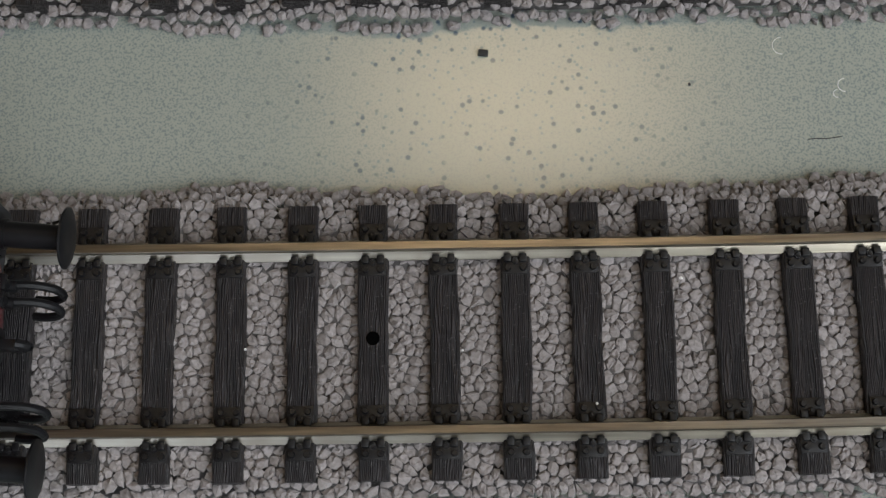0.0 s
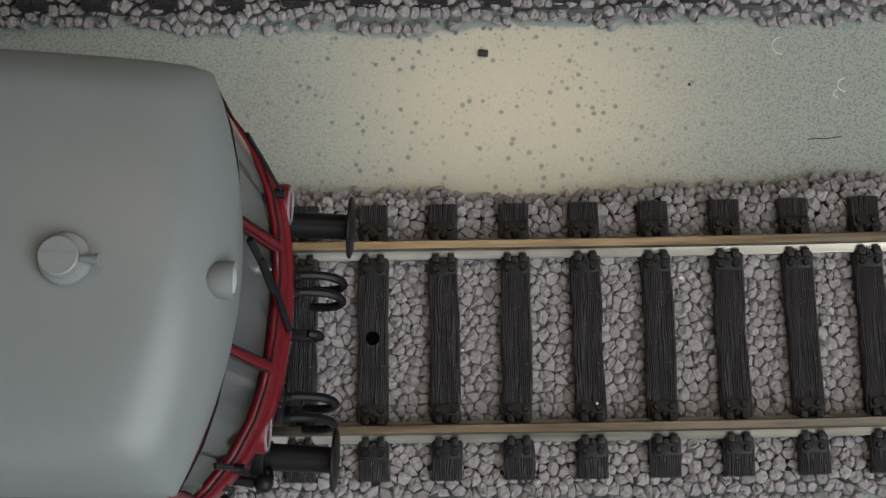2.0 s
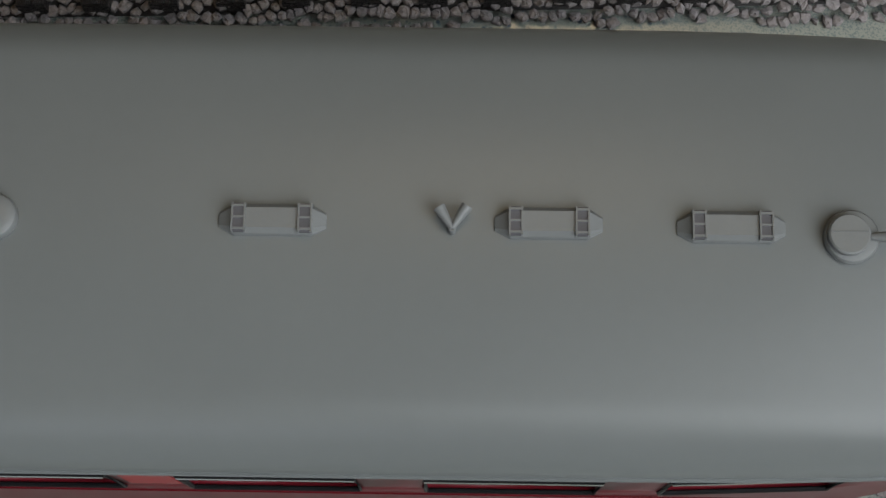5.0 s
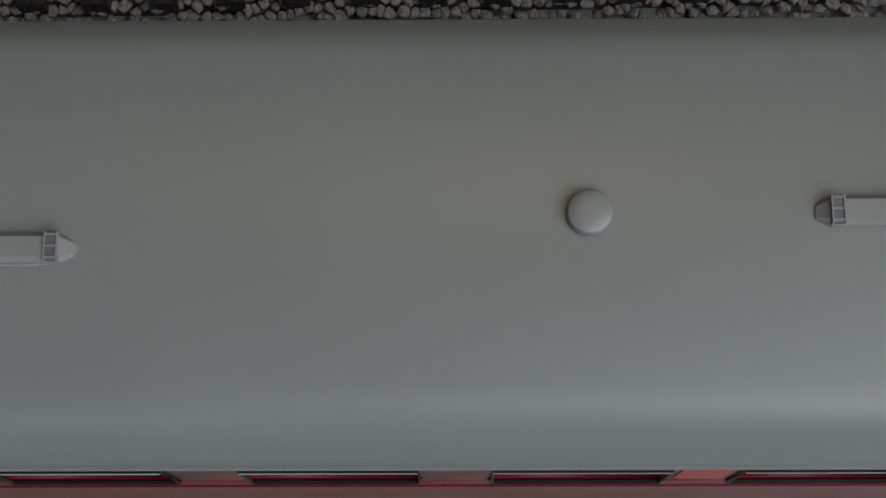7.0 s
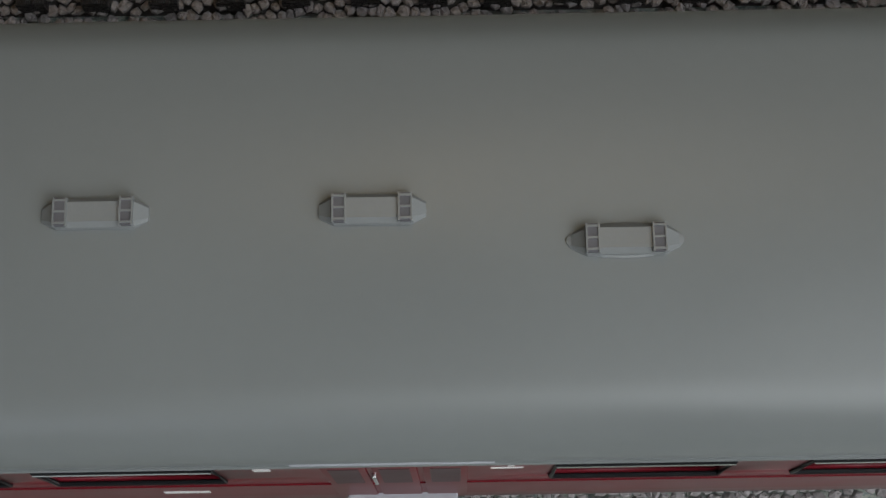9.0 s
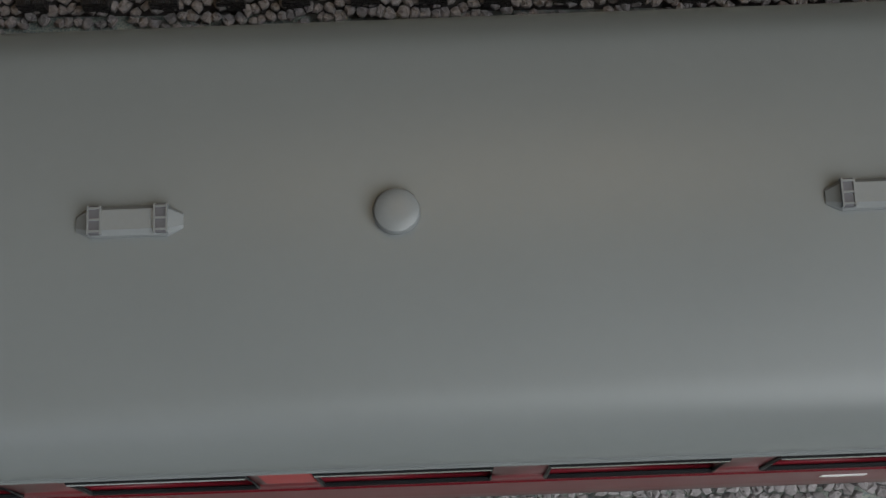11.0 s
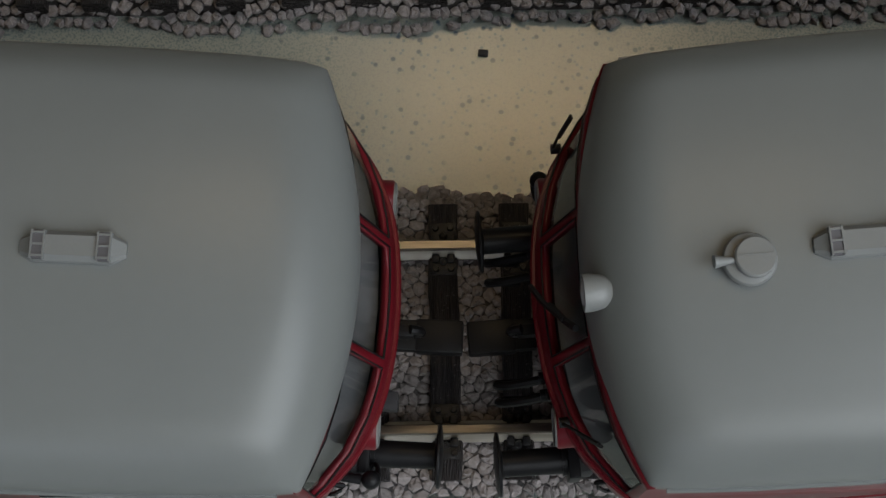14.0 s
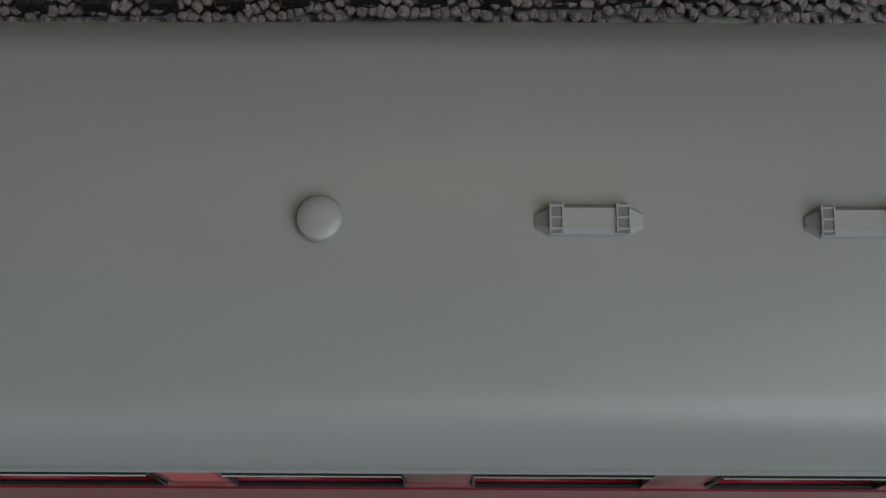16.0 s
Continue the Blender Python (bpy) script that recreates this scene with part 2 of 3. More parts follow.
def ballast(name, off, low, high, span, seed):
    """Closely packed, faceted stones from low to high beside the line."""
    rng = np.random.default_rng(seed)
    step, n = 1.1, 8
    s = np.arange(span[0], span[1], step)
    o = np.arange(low - 3, high + 3, step * 0.87)
    S, O = np.meshgrid(s, o)
    S = S + (np.arange(len(o)) % 2)[:, None] * step / 2 + rng.normal(0, 0.27, S.shape)
    O = O + rng.normal(0, 0.27, O.shape)
    # each stone fills the space up to half way to its neighbours
    turn = rng.uniform(0, 6.28, S.shape)[..., None] + np.arange(n) * 2 * math.pi / n
    cu, su = np.cos(turn), np.sin(turn)
    reach = np.full(turn.shape, 1.05)
    for di, dj in itertools.product((-2, -1, 0, 1, 2), repeat=2):
        if di or dj:
            dx, dy = np.roll(S, (di, dj), (0, 1)) - S, np.roll(O, (di, dj), (0, 1)) - O
            along = dx[..., None] * cu + dy[..., None] * su
            reach = np.minimum(reach, np.where(along > 0.05, ((dx * dx + dy * dy) / 2)[..., None] / np.maximum(along, 0.05), 9))
    ragged = 0.7 * np.sin(S * 0.11 + seed) + 0.5 * np.sin(S * 0.31 + 2 * seed)
    lo, hi = low + 0.5 * ragged, high + 0.6 * ragged
    keep = (O > lo) & (O < hi) & (S > span[0] + 4) & (S < span[1] - 4)
    S, O, cu, su, reach, lo, hi = (a[keep] for a in (S, O, cu, su, reach, lo, hi))
    fall = np.clip(1 - np.minimum(O - lo, hi - O) / 2.6, 0, 1) ** 1.4
    x, y, head = line(S, O + off)
    top = BED_TOP + rng.normal(0, 0.07, S.size) - fall * (BED_TOP - BOARD_TOP - 0.55)
    count = len(S)
    tilt = rng.normal(0, 0.13, (count, 2, 1))
    rings = []
    for part_of, drop, rough in ((rng.uniform(0.25, 0.75, (count, n)), 0.0, 0.06), (rng.uniform(0.9, 1.0, (count, n)), 0.14, 0.05), (1.03, 0.42, 0.0)):
        px, py = reach * part_of * cu, reach * part_of * su
        rings.append(np.stack([px, py, tilt[:, 0] * px + tilt[:, 1] * py - drop + rng.normal(0, rough, (count, n))], 2))
    crown = np.stack([np.zeros(count), np.zeros(count), rng.uniform(-0.03, 0.10, count)], 1)[:, None]
    v = np.concatenate([*rings, crown], 1)
    ch, sh = np.cos(head)[:, None], np.sin(head)[:, None]
    co = np.stack([v[..., 0] * ch - v[..., 1] * sh + x[:, None], v[..., 0] * sh + v[..., 1] * ch + y[:, None], v[..., 2] + top[:, None]], 2) * MM
    tris = []
    for i in range(n):
        j = (i + 1) % n
        tris += [(3 * n, i, j), (i, n + i, j), (j, n + i, n + j), (n + i, 2 * n + i, n + j), (n + j, 2 * n + i, 2 * n + j)]
    tris = np.array(tris)

    def mesh(which):
        pts = co[which].reshape(-1, 3)
        faces = (tris[None] + (np.arange(len(which)) * co.shape[1])[:, None, None]).reshape(-1, 3)
        data = bpy.data.meshes.new(name)
        data.vertices.add(len(pts))
        data.vertices.foreach_set("co", pts.ravel())
        data.loops.add(faces.size)
        data.loops.foreach_set("vertex_index", faces.ravel())
        data.polygons.add(len(faces))
        data.polygons.foreach_set("loop_start", np.arange(0, faces.size, 3))
        data.update()
        data.validate()
        data.polygons.foreach_set("use_smooth", np.zeros(len(faces), dtype=bool))
        data.materials.append(STONE)
        return data

    # the stones round the middle of the main line are loose pieces
    loose = np.zeros(count, bool)
    if off == 0:
        loose[np.argsort(np.hypot(S - 8, O))[:300]] = True
    bed = tagged(new(name, mesh(np.flatnonzero(~loose))), "grey-brown crushed stone ballast packed along the track", "ballast", kind="stuff")
    for k in np.flatnonzero(loose):
        new("stone", mesh([k])).parent = bed
    return bed


def bed_core(off, low, high):
    bm = bmesh.new()
    rows = []
    for s in np.arange(-400, 401, 8):
        rows.append([bm.verts.new((*line(s, off + o)[:2], z)) for o, z in ((low, BOARD_TOP + 0.02), (low + 2.6, BED_TOP - 0.36), (high - 2.6, BED_TOP - 0.36), (high, BOARD_TOP + 0.02))])
    for a, b in zip(rows, rows[1:]):
        for i in range(3):
            bm.faces.new((a[i], b[i], b[i + 1], a[i + 1]))
    ob = part("track_bed", bm, FOAM)
    return tagged(ob, "dark grey foam bed beneath the ballast", kind="structure")


FOAM = worn("dark_foam", (0.10, 0.092, 0.089), 0.2, 400, 0.9)


def rail_mesh(off):
    prof = [(-1.0, -2.1), (1.0, -2.1), (1.0, -1.88), (0.3, -1.3), (0.2, -0.8), (0.45, -0.6), (0.46, -0.1), (0.36, 0.0),
            (-0.36, 0.0), (-0.46, -0.1), (-0.45, -0.6), (-0.2, -0.8), (-0.3, -1.3), (-1.0, -1.88)]
    bm = bmesh.new()
    rings = []
    for s in np.arange(-400, 401, 4):
        rings.append([bm.verts.new((*line(s, off + p)[:2], z)) for p, z in prof])
    n = len(prof)
    for a, b in zip(rings, rings[1:]):
        for i in range(n):
            bm.faces.new((a[i], a[(i + 1) % n], b[(i + 1) % n], b[i]))
    return bm


def sleeper_mesh(seed):
    """A plank with slightly uneven sides."""
    rng = random.Random(seed)
    bm = bmesh.new()
    stations = np.linspace(-13.17, 13.17, 13)
    bow = [rng.uniform(-0.10, 0.10) for _ in stations]
    rings = []
    for y, d in zip(stations, bow):
        w = 1.42 + rng.uniform(-0.05, 0.05)
        t = SLEEPER_TOP + rng.uniform(-0.03, 0.03)
        inset = 0.15 if abs(y) > 13 else 0.0
        rings.append([bm.verts.new((x + d, y, z)) for x, z in
                      ((-w, -4.2), (-w, t - 0.2 - inset), (-w + 0.16, t - inset), (-0.5, t + 0.03 - inset), (0.5, t + 0.02 - inset), (w - 0.16, t - inset), (w, t - 0.2 - inset), (w, -4.2))])
    for a, b in zip(rings, rings[1:]):
        for i in range(7):
            bm.faces.new((a[i], a[i + 1], b[i + 1], b[i]))
    bm.faces.new(rings[0])
    bm.faces.new(rings[-1][::-1])
    return mesh_of("sleeper", bm, WOOD)


def chair_mesh():
    """Plate, clips and four bolts that hold one rail."""
    bm = bmesh.new()
    t = SLEEPER_TOP
    for sg in (-1, 1):
        lo, hi = sorted((sg * 0.95, sg * 2.55))
        box(bm, -1.22, 1.22, lo, hi, t - 0.1, t + 0.16, 0.07)
        for x in (-0.72, 0.72):
            lo, hi = sorted((sg * 0.62, sg * 1.42))
            box(bm, x - 0.36, x + 0.36, lo, hi, t, t + 0.58, 0.16)
            cyl(bm, (x, sg * 2.0, t), (x, sg * 2.0, t + 0.52), 0.38, 0.26, 8)
        cyl(bm, (0, sg * 1.25, t), (0, sg * 1.35, t + 0.48), 0.40, 0.30, 8)
        cyl(bm, (0, sg * 1.35, t + 0.45), (0, sg * 1.35, t + 0.62), 0.22, 0.16, 8)
    return mesh_of("rail_chair", bm, CHAIR, True)


SLEEPERS = [sleeper_mesh(k) for k in range(6)]
CHAIR_MESH = chair_mesh()


def build_track(off, phase, label):
    track = tagged(new("model_track"), label, "track", "parallel model tracks")
    for side in (1, -1):
        part("rail", rail_mesh(off + side * 8.71), RAIL, track, "worn nickel-silver rail", True)
    for i in range(-40, 41):
        s = (i + phase) * PITCH
        x, y, a = line(s, off)
        ob = new("sleeper", SLEEPERS[(i * 7 + int(off)) % 6])
        ob.parent = track
        ob.matrix_basis = pose(x * MM, y * MM, 0, 0, 0, math.degrees(a) + math.sin(i * 2.3) * 0.35)
        for side in (1, -1):
            c = new("rail_chair", CHAIR_MESH)
            c.parent = ob
            c.location = (0, side * 8.71 * MM, 0)
        if i == 0 and off == 0:
            # a raised disc; the hole's shade is its black colour
            bm = bmesh.new()
            spin(bm, [(0.66, SLEEPER_TOP), (0.64, SLEEPER_TOP + 0.14), (0.54, SLEEPER_TOP + 0.16), (0.50, SLEEPER_TOP + 0.09)], (0.0, 0.15, 0))
            part("nail_hole", bm, HOLE_SHADE, ob, "round nail hole, its shade put in as black")
    return track


HOLE_SHADE = Mat("hole_shade", 0.9, spec=0.0).colour((0.002, 0.002, 0.002)).m
build_track(0.0, 0.0, "dark brown sleepers with two nickel-silver rails on ballast")
build_track(SECOND, -0.13, "parallel track with dark sleepers beside the main line")
ballast("ballast", 0.0, -15.9, 15.7, (-270, 270), 3)
ballast("ballast", SECOND, -14.6, 15.7, (-270, 270), 5)
bed_core(0.0, -14.0, 14.0)
bed_core(SECOND, -12.8, 14.0)

# ---- rail cars ----
LENGTH, PIVOT = 257.5, 40.0
HALF = 16.42
Z_ROOF, Z_CROWN = 32.6, 39.75


def face_x(y, z):
    """How far forward the bowed end wall stands at (y, z)."""
    base = np.interp(z, (7, 12, 16, 20, 23, 32.6), (-6.2, -5.1, -4.25, -3.85, -4.35, -7.2))
    sweep = np.interp(z, (7, 22, 24, 32.6), (0.9, 0.87, 0.72, 0.38))
    return base - sweep * (0.012 * y * y + 0.00005 * y ** 4)


WINDOW_C = [-21.9, -39.6, -57.4, -75.4, -93.7, -112.1, -149.7, -166.2, -183.2, -200.9, -219.0]
WINDOW_W = 6.4
DOOR_C = -130.2
Z_LEVELS = (7, 9.5, 12, 14, 16, 18, 20, 22.2, 23.6, 30.2, 31.2, Z_ROOF)
FRONT_Y = (-16.7, -16.1, -15.2, -12.5, -9.5, -7.0, -5.5, -4.7, -2.4, 0, 2.4, 4.7, 5.5, 7.0, 9.5, 12.5, 15.2, 16.1, 16.7)


def side_half(z):
    return float(np.interp(z, (7, 11), (HALF + 0.1, HALF)))


def taper(x):
    """The sides draw in towards both ends."""
    return float(np.interp(min(-x, LENGTH + x), (10, 14, 20, 30), (0.945, 0.957, 0.98, 1.0)))


def ring_at(z):
    """Points round the body at height z with a tag for each: (x, y, kind)."""
    k = side_half(z) / HALF
    xs = sorted({-13.0, LENGTH * -1 + 13.0, DOOR_C - 6.0, DOOR_C + 6.0, *[c + d for c in WINDOW_C for d in (-WINDOW_W, WINDOW_W)]}, reverse=True)
    pts = [(face_x(y, z), y * k * 0.945, "f") for y in FRONT_Y]
    pts += [(x, HALF * k * taper(x), "l") for x in xs]
    pts += [(-LENGTH - face_x(y, z), -y * k * 0.945, "b") for y in FRONT_Y]
    pts += [(x, -HALF * k * taper(x), "r") for x in xs[::-1]]
    return pts


def is_window(p, q, z0, z1):
    if p[2] != q[2]:
        return False
    if p[2] in "fb":
        m = abs(p[1] + q[1]) / 2
        return z0 > 23 and z1 < 31.5 and (m < 4.7 or 5.5 < m < 15.2)
    m = (p[0] + q[0]) / 2
    return 22 < z0 and z1 < 30.5 and any(abs(m - c) < 1 for c in WINDOW_C)


def build_shell(car):
    rings = [ring_at(z) for z in Z_LEVELS]
    bm = bmesh.new()
    vs = [[bm.verts.new((p[0], p[1], z)) for p in r] for r, z in zip(rings, Z_LEVELS)]
    n = len(rings[0])
    glass = []
    for j in range(len(Z_LEVELS) - 1):
        for i in range(n):
            k = (i + 1) % n
            if is_window(rings[j][i], rings[j][k], Z_LEVELS[j], Z_LEVELS[j + 1]):
                glass.append((i, j))
            else:
                bm.faces.new((vs[j][i], vs[j][k], vs[j + 1][k], vs[j + 1][i]))
    shell = part("body_shell", bm, RED, car, "glossy ruby-red body shell", True)
    mod = shell.modifiers.new("thickness", "SOLIDIFY")
    mod.thickness, mod.offset = 0.7 * MM, -1
    # panes, one for each run of neighbouring openings
    runs, seen = [], set()
    for i, j in glass:
        if (i, j) in seen:
            continue
        cols = [i]
        while (cols[-1] + 1, j) in glass and rings[j][cols[-1] + 1][2] == rings[j][i][2] and rings[j][cols[-1] + 2][2] == rings[j][i][2] and abs(rings[j][cols[-1] + 2][0] - rings[j][cols[-1] + 1][0]) < 7:
            cols.append(cols[-1] + 1)
        rows = [q for q in range(len(Z_LEVELS)) if (i, q) in glass]
        seen |= {(c, q) for c in cols for q in rows}
        runs.append((cols, rows))
    for cols, rows in runs:
        kind = rings[0][cols[0]][2]
        lo, hi = rows[0], rows[-1] + 1
        bm = bmesh.new()
        grid = []
        for q in (lo, hi):
            grid.append([])
            for c in [*cols, cols[-1] + 1]:
                p = rings[q][c]
                inward = Vector((0, -0.35 if p[1] > 0 else 0.35, 0)) if kind in "lr" else Vector((-0.35 if kind == "f" else 0.35, 0, 0))
                grid[-1].append(Vector((p[0], p[1], Z_LEVELS[q])) + inward)
        rowv = [[bm.verts.new(p) for p in g] for g in grid]
        for c in range(len(cols)):
            bm.faces.new((rowv[0][c], rowv[0][c + 1], rowv[1][c + 1], rowv[1][c]))
        window = part("window", bm, SIDE_GLASS if kind in "lr" else GLASS, car, "glazing tinted dark for the shaded interior" if kind in "lr" else "clear glazing", True)
        window.visible_shadow = False
        outward = Vector((0, 1 if grid[0][0][1] > 0 else -1, 0)) if kind in "lr" else Vector((1 if kind == "f" else -1, 0, 0))
        if window.data.polygons[0].normal.dot(outward) < 0:
            window.data.flip_normals()
        bm = bmesh.new()
        out = Vector((0, 0.45 if grid[0][0][1] > 0 else -0.45, 0)) if kind in "lr" else Vector((0.36 if kind == "f" else -0.36, 0, 0))
        loop = [p + out for p in grid[0]] + [p + out for p in grid[1][::-1]]
        tube(bm, [*loop, loop[0]], 0.2 if kind in "lr" else 0.085, 6)
        part("window_frame", bm, BLACK, window, "black rubber seal")
        if kind in "lr":
            bm = bmesh.new()
            tube(bm, [p + out * 1.25 - Vector((0, 0, 0.15)) for p in grid[1]], 0.17, 6)
            part("trim", bm, CHROME, window, "bright metal strip along the top")
    return shell


def roof_half(d):
    """Half width of the roof at d from the end edge."""
    return float(np.interp(d, (0, 0.3, 0.8, 1.6, 3, 7, 15, 26, 200), (15.6, 15.76, 15.86, 15.96, 16.06, 16.24, 16.42, 16.52, 16.52)))


def arch(v):
    """Height of the roof's cross-section: a broad top and tight shoulders."""
    u = max(0.0, (abs(v) - 0.74) / 0.26)
    return (1 - 0.34 * v * v) * math.sqrt(max(0.0, 1 - min(u, 1) ** 2.2))


def end_arch(d):
    """The same towards the roof's ends."""
    u = max(0.0, 1 - d / 5.2)
    return (1 - 0.22 * max(0.0, 1 - d / 22) ** 2) * math.sqrt(max(0.0, 1 - u ** 2.2))


def build_roof(car):
    bm = bmesh.new()
    crown = Z_CROWN - Z_ROOF
    ds = [0, 0.25, 0.6, 1.1, 1.8, 2.6, 3.6, 4.8, 6.2, 8, 10.5, 14, 18, 26, 40, 70, 100]
    total = LENGTH - 13.0
    stations = ds + [total / 2] + [total - d for d in ds[::-1]]
    vals = np.sin(np.linspace(-1, 1, 41) * math.pi / 2)
    rows = []
    for d in stations:
        e = min(d, total - d)
        w = roof_half(e)
        g = end_arch(e)
        row = []
        for v in vals:
            bow = 0.0135 * (v * w) ** 2 * max(0, 1 - e / 60)
            x = -6.3 - d + (bow if d > total / 2 else -bow)
            h = arch(v)
            row.append(bm.verts.new((x, v * w, Z_ROOF + crown * h * g)))
        rows.append(row)
    for a, b in zip(rows, rows[1:]):
        for i in range(len(vals) - 1):
            bm.faces.new((a[i], b[i], b[i + 1], a[i + 1]))
    border = [e for e in bm.edges if e.is_boundary]
    g = bmesh.ops.extrude_edge_only(bm, edges=border)
    low = [v for v in g["geom"] if isinstance(v, bmesh.types.BMVert)]
    bmesh.ops.translate(bm, vec=(0, 0, -0.7), verts=low)
    roof = part("roof", bm, ROOF, car, "satin grey arched roof", True)
    # rain gutters along both long edges
    for sg in (1, -1):
        bm = bmesh.new()
        pts = [(-6.3 - d - 0.0135 * roof_half(d) ** 2 * max(0, 1 - d / 60), sg * (roof_half(d) + 0.06), Z_ROOF - 0.1) for d in np.linspace(1.5, 60, 24)]
        pts += [(-6.3 - d, sg * 16.58, Z_ROOF - 0.1) for d in (90, total / 2, total - 90)]
        pts += [(-LENGTH - p[0], p[1], p[2]) for p in pts[23::-1]]
        tube(bm, pts, 0.2, 6)
        part("rain_gutter", bm, ROOF, roof, "thin grey gutter")
    return roof


def roof_z(y):
    v = abs(y) / 16.52
    return Z_ROOF + (Z_CROWN - Z_ROOF) * arch(v)


def roof_vent(roof, x, y, plinth=False):
    """A slotted ventilator: long box, two slotted collars, wedge ends."""
    y += 0.12
    z = roof_z(y) - 0.1
    bm = bmesh.new()
    sections = [(-3.65, 0.5, 0.3), (-2.6, 1.0, 0.95), (2.6, 1.0, 0.95), (3.65, 0.5, 0.3)]
    rings = []
    for dx, w, h in sections:
        prof = [(-1.1 * w, 0), (-1.04 * w, 0.55 * h), (-0.7 * w, 1.0 * h), (0.7 * w, 1.0 * h), (1.04 * w, 0.55 * h), (1.1 * w, 0)]
        rings.append([bm.verts.new((x + dx, y + a, z + b)) for a, b in prof])
    for a, b in zip(rings, rings[1:]):
        for i in range(5):
            bm.faces.new((a[i], a[i + 1], b[i + 1], b[i]))
    bm.faces.new(rings[0])
    bm.faces.new(rings[-1][::-1])
    vent = part("roof_vent", bm, FITTING, roof, "light grey slotted roof ventilator")
    for sg in (-1, 1):
        bm = bmesh.new()
        for k in (-0.8, 0, 0.8):
            box(bm, x + sg * 2.25 - 0.42, x + sg * 2.25 + 0.42, y + k - 0.07, y + k + 0.07, z + 0.3, z + 1.16)
        for k in (-0.42, 0.42):
            box(bm, x + sg * 2.25 + k - 0.06, x + sg * 2.25 + k + 0.06, y - 1.0, y + 1.0, z + 0.3, z + 1.14)
        part("collar", bm, FITTING, vent)
        # darker box between the collar bars, with the slots' shade in its colour
        bm = bmesh.new()
        box(bm, x + sg * 2.25 - 0.38, x + sg * 2.25 + 0.38, y - 0.98, y + 0.98, z + 0.2, z + 1.04, 0.05)
        part("slot", bm, SLOT_SHADE, vent, "vent slots, their shade put in as darker grey")
    bm = bmesh.new()
    spin(bm, [(1.0, 0), (1.0, 0.22), (0.9, 0.3)], (0, 0, 0), n=32)
    bmesh.ops.scale(bm, vec=(4.0, 1.25, 1) if plinth else (3.7, 1.1, 1), verts=bm.verts)
    bmesh.ops.translate(bm, vec=(x, y, z), verts=bm.verts)
    part("plinth", bm, FITTING if plinth else ROOF, vent)
    return vent


def roof_dome(roof, x, y):
    bm = bmesh.new()
    z = roof_z(y) - 0.1
    spin(bm, [(1.5, 0), (1.6, 0.2), (1.6, 0.62), (1.5, 0.86), (1.2, 1.02), (0.7, 1.1), (0.2, 1.12)], (x, y, z), n=32)
    part("roof_dome", bm, FITTING, roof, "round light grey roof ventilator dome", True)


def roof_cap(roof, x, y, way):
    """A round base, a smaller lid set back on it and a short horn nozzle."""
    z = roof_z(y) - 0.15
    bm = bmesh.new()
    spin(bm, [(1.86, 0), (1.88, 0.22), (1.76, 0.42), (1.5, 0.5), (0.2, 0.52)], (x, y, z), n=32)
    cap = part("hatch_cap", bm, FITTING, roof, "round light grey hatch base", True)
    bm = bmesh.new()
    spin(bm, [(1.42, 0.4), (1.42, 0.95), (1.3, 1.06), (0.2, 1.08)], (x - way * 0.28, y, z), n=32)
    lid = part("lid", bm, FITTING, cap, "flat round lid", True)
    bm = bmesh.new()
    box(bm, x - way * 0.28 - 1.2, x - way * 0.28 + 1.2, y + 0.12, y + 0.19, z + 1.05, z + 1.12)
    part("seam", bm, FITTING, cap)
    bm = bmesh.new()
    cyl(bm, (x + way * 1.2, y - 0.1, z + 0.72), (x + way * 2.55, y - 0.15, z + 0.85), 0.2, 0.46, 14)
    part("nozzle", bm, FITTING, cap, "", True)


def roof_whistle(roof, x, y):
    """A small pair of horns on a stalk."""
    z = roof_z(y) - 0.1
    bm = bmesh.new()
    cyl(bm, (x, y - 0.5, z), (x, y - 0.5, z + 0.9), 0.28, 0.24, 12)
    cyl(bm, (x, y - 0.5, z + 0.9), (x - 0.9, y + 0.9, z + 1.1), 0.2, 0.42, 12)
    cyl(bm, (x, y - 0.5, z + 0.9), (x + 1.0, y + 1.0, z + 1.1), 0.2, 0.42, 12)
    part("twin_horn", bm, FITTING, roof, "small grey twin horn", True)


def end_lamp(roof, x, y, way):
    """The single lamp pod on the roof's front edge."""
    bm = bmesh.new()
    prof = [(0.35, -2.0), (0.9, -1.7), (1.2, -1.1), (1.36, -0.3), (1.36, 0.25), (1.2, 0.3), (1.05, 0.15), (0.1, 0.12)]
    spin(bm, [(r, h * way) for r, h in prof], (x, y, 36.0), "x", 24)
    lamp = part("roof_lamp", bm, FITTING, roof, "light grey roof-edge headlamp pod", True)
    bm = bmesh.new()
    spin(bm, [(1.0, 0.16 * way), (0.8, 0.36 * way), (0.1, 0.45 * way)], (x, y, 36.0), "x", 20)
    part("lens", bm, LENS, lamp, "pale lamp lens", True)


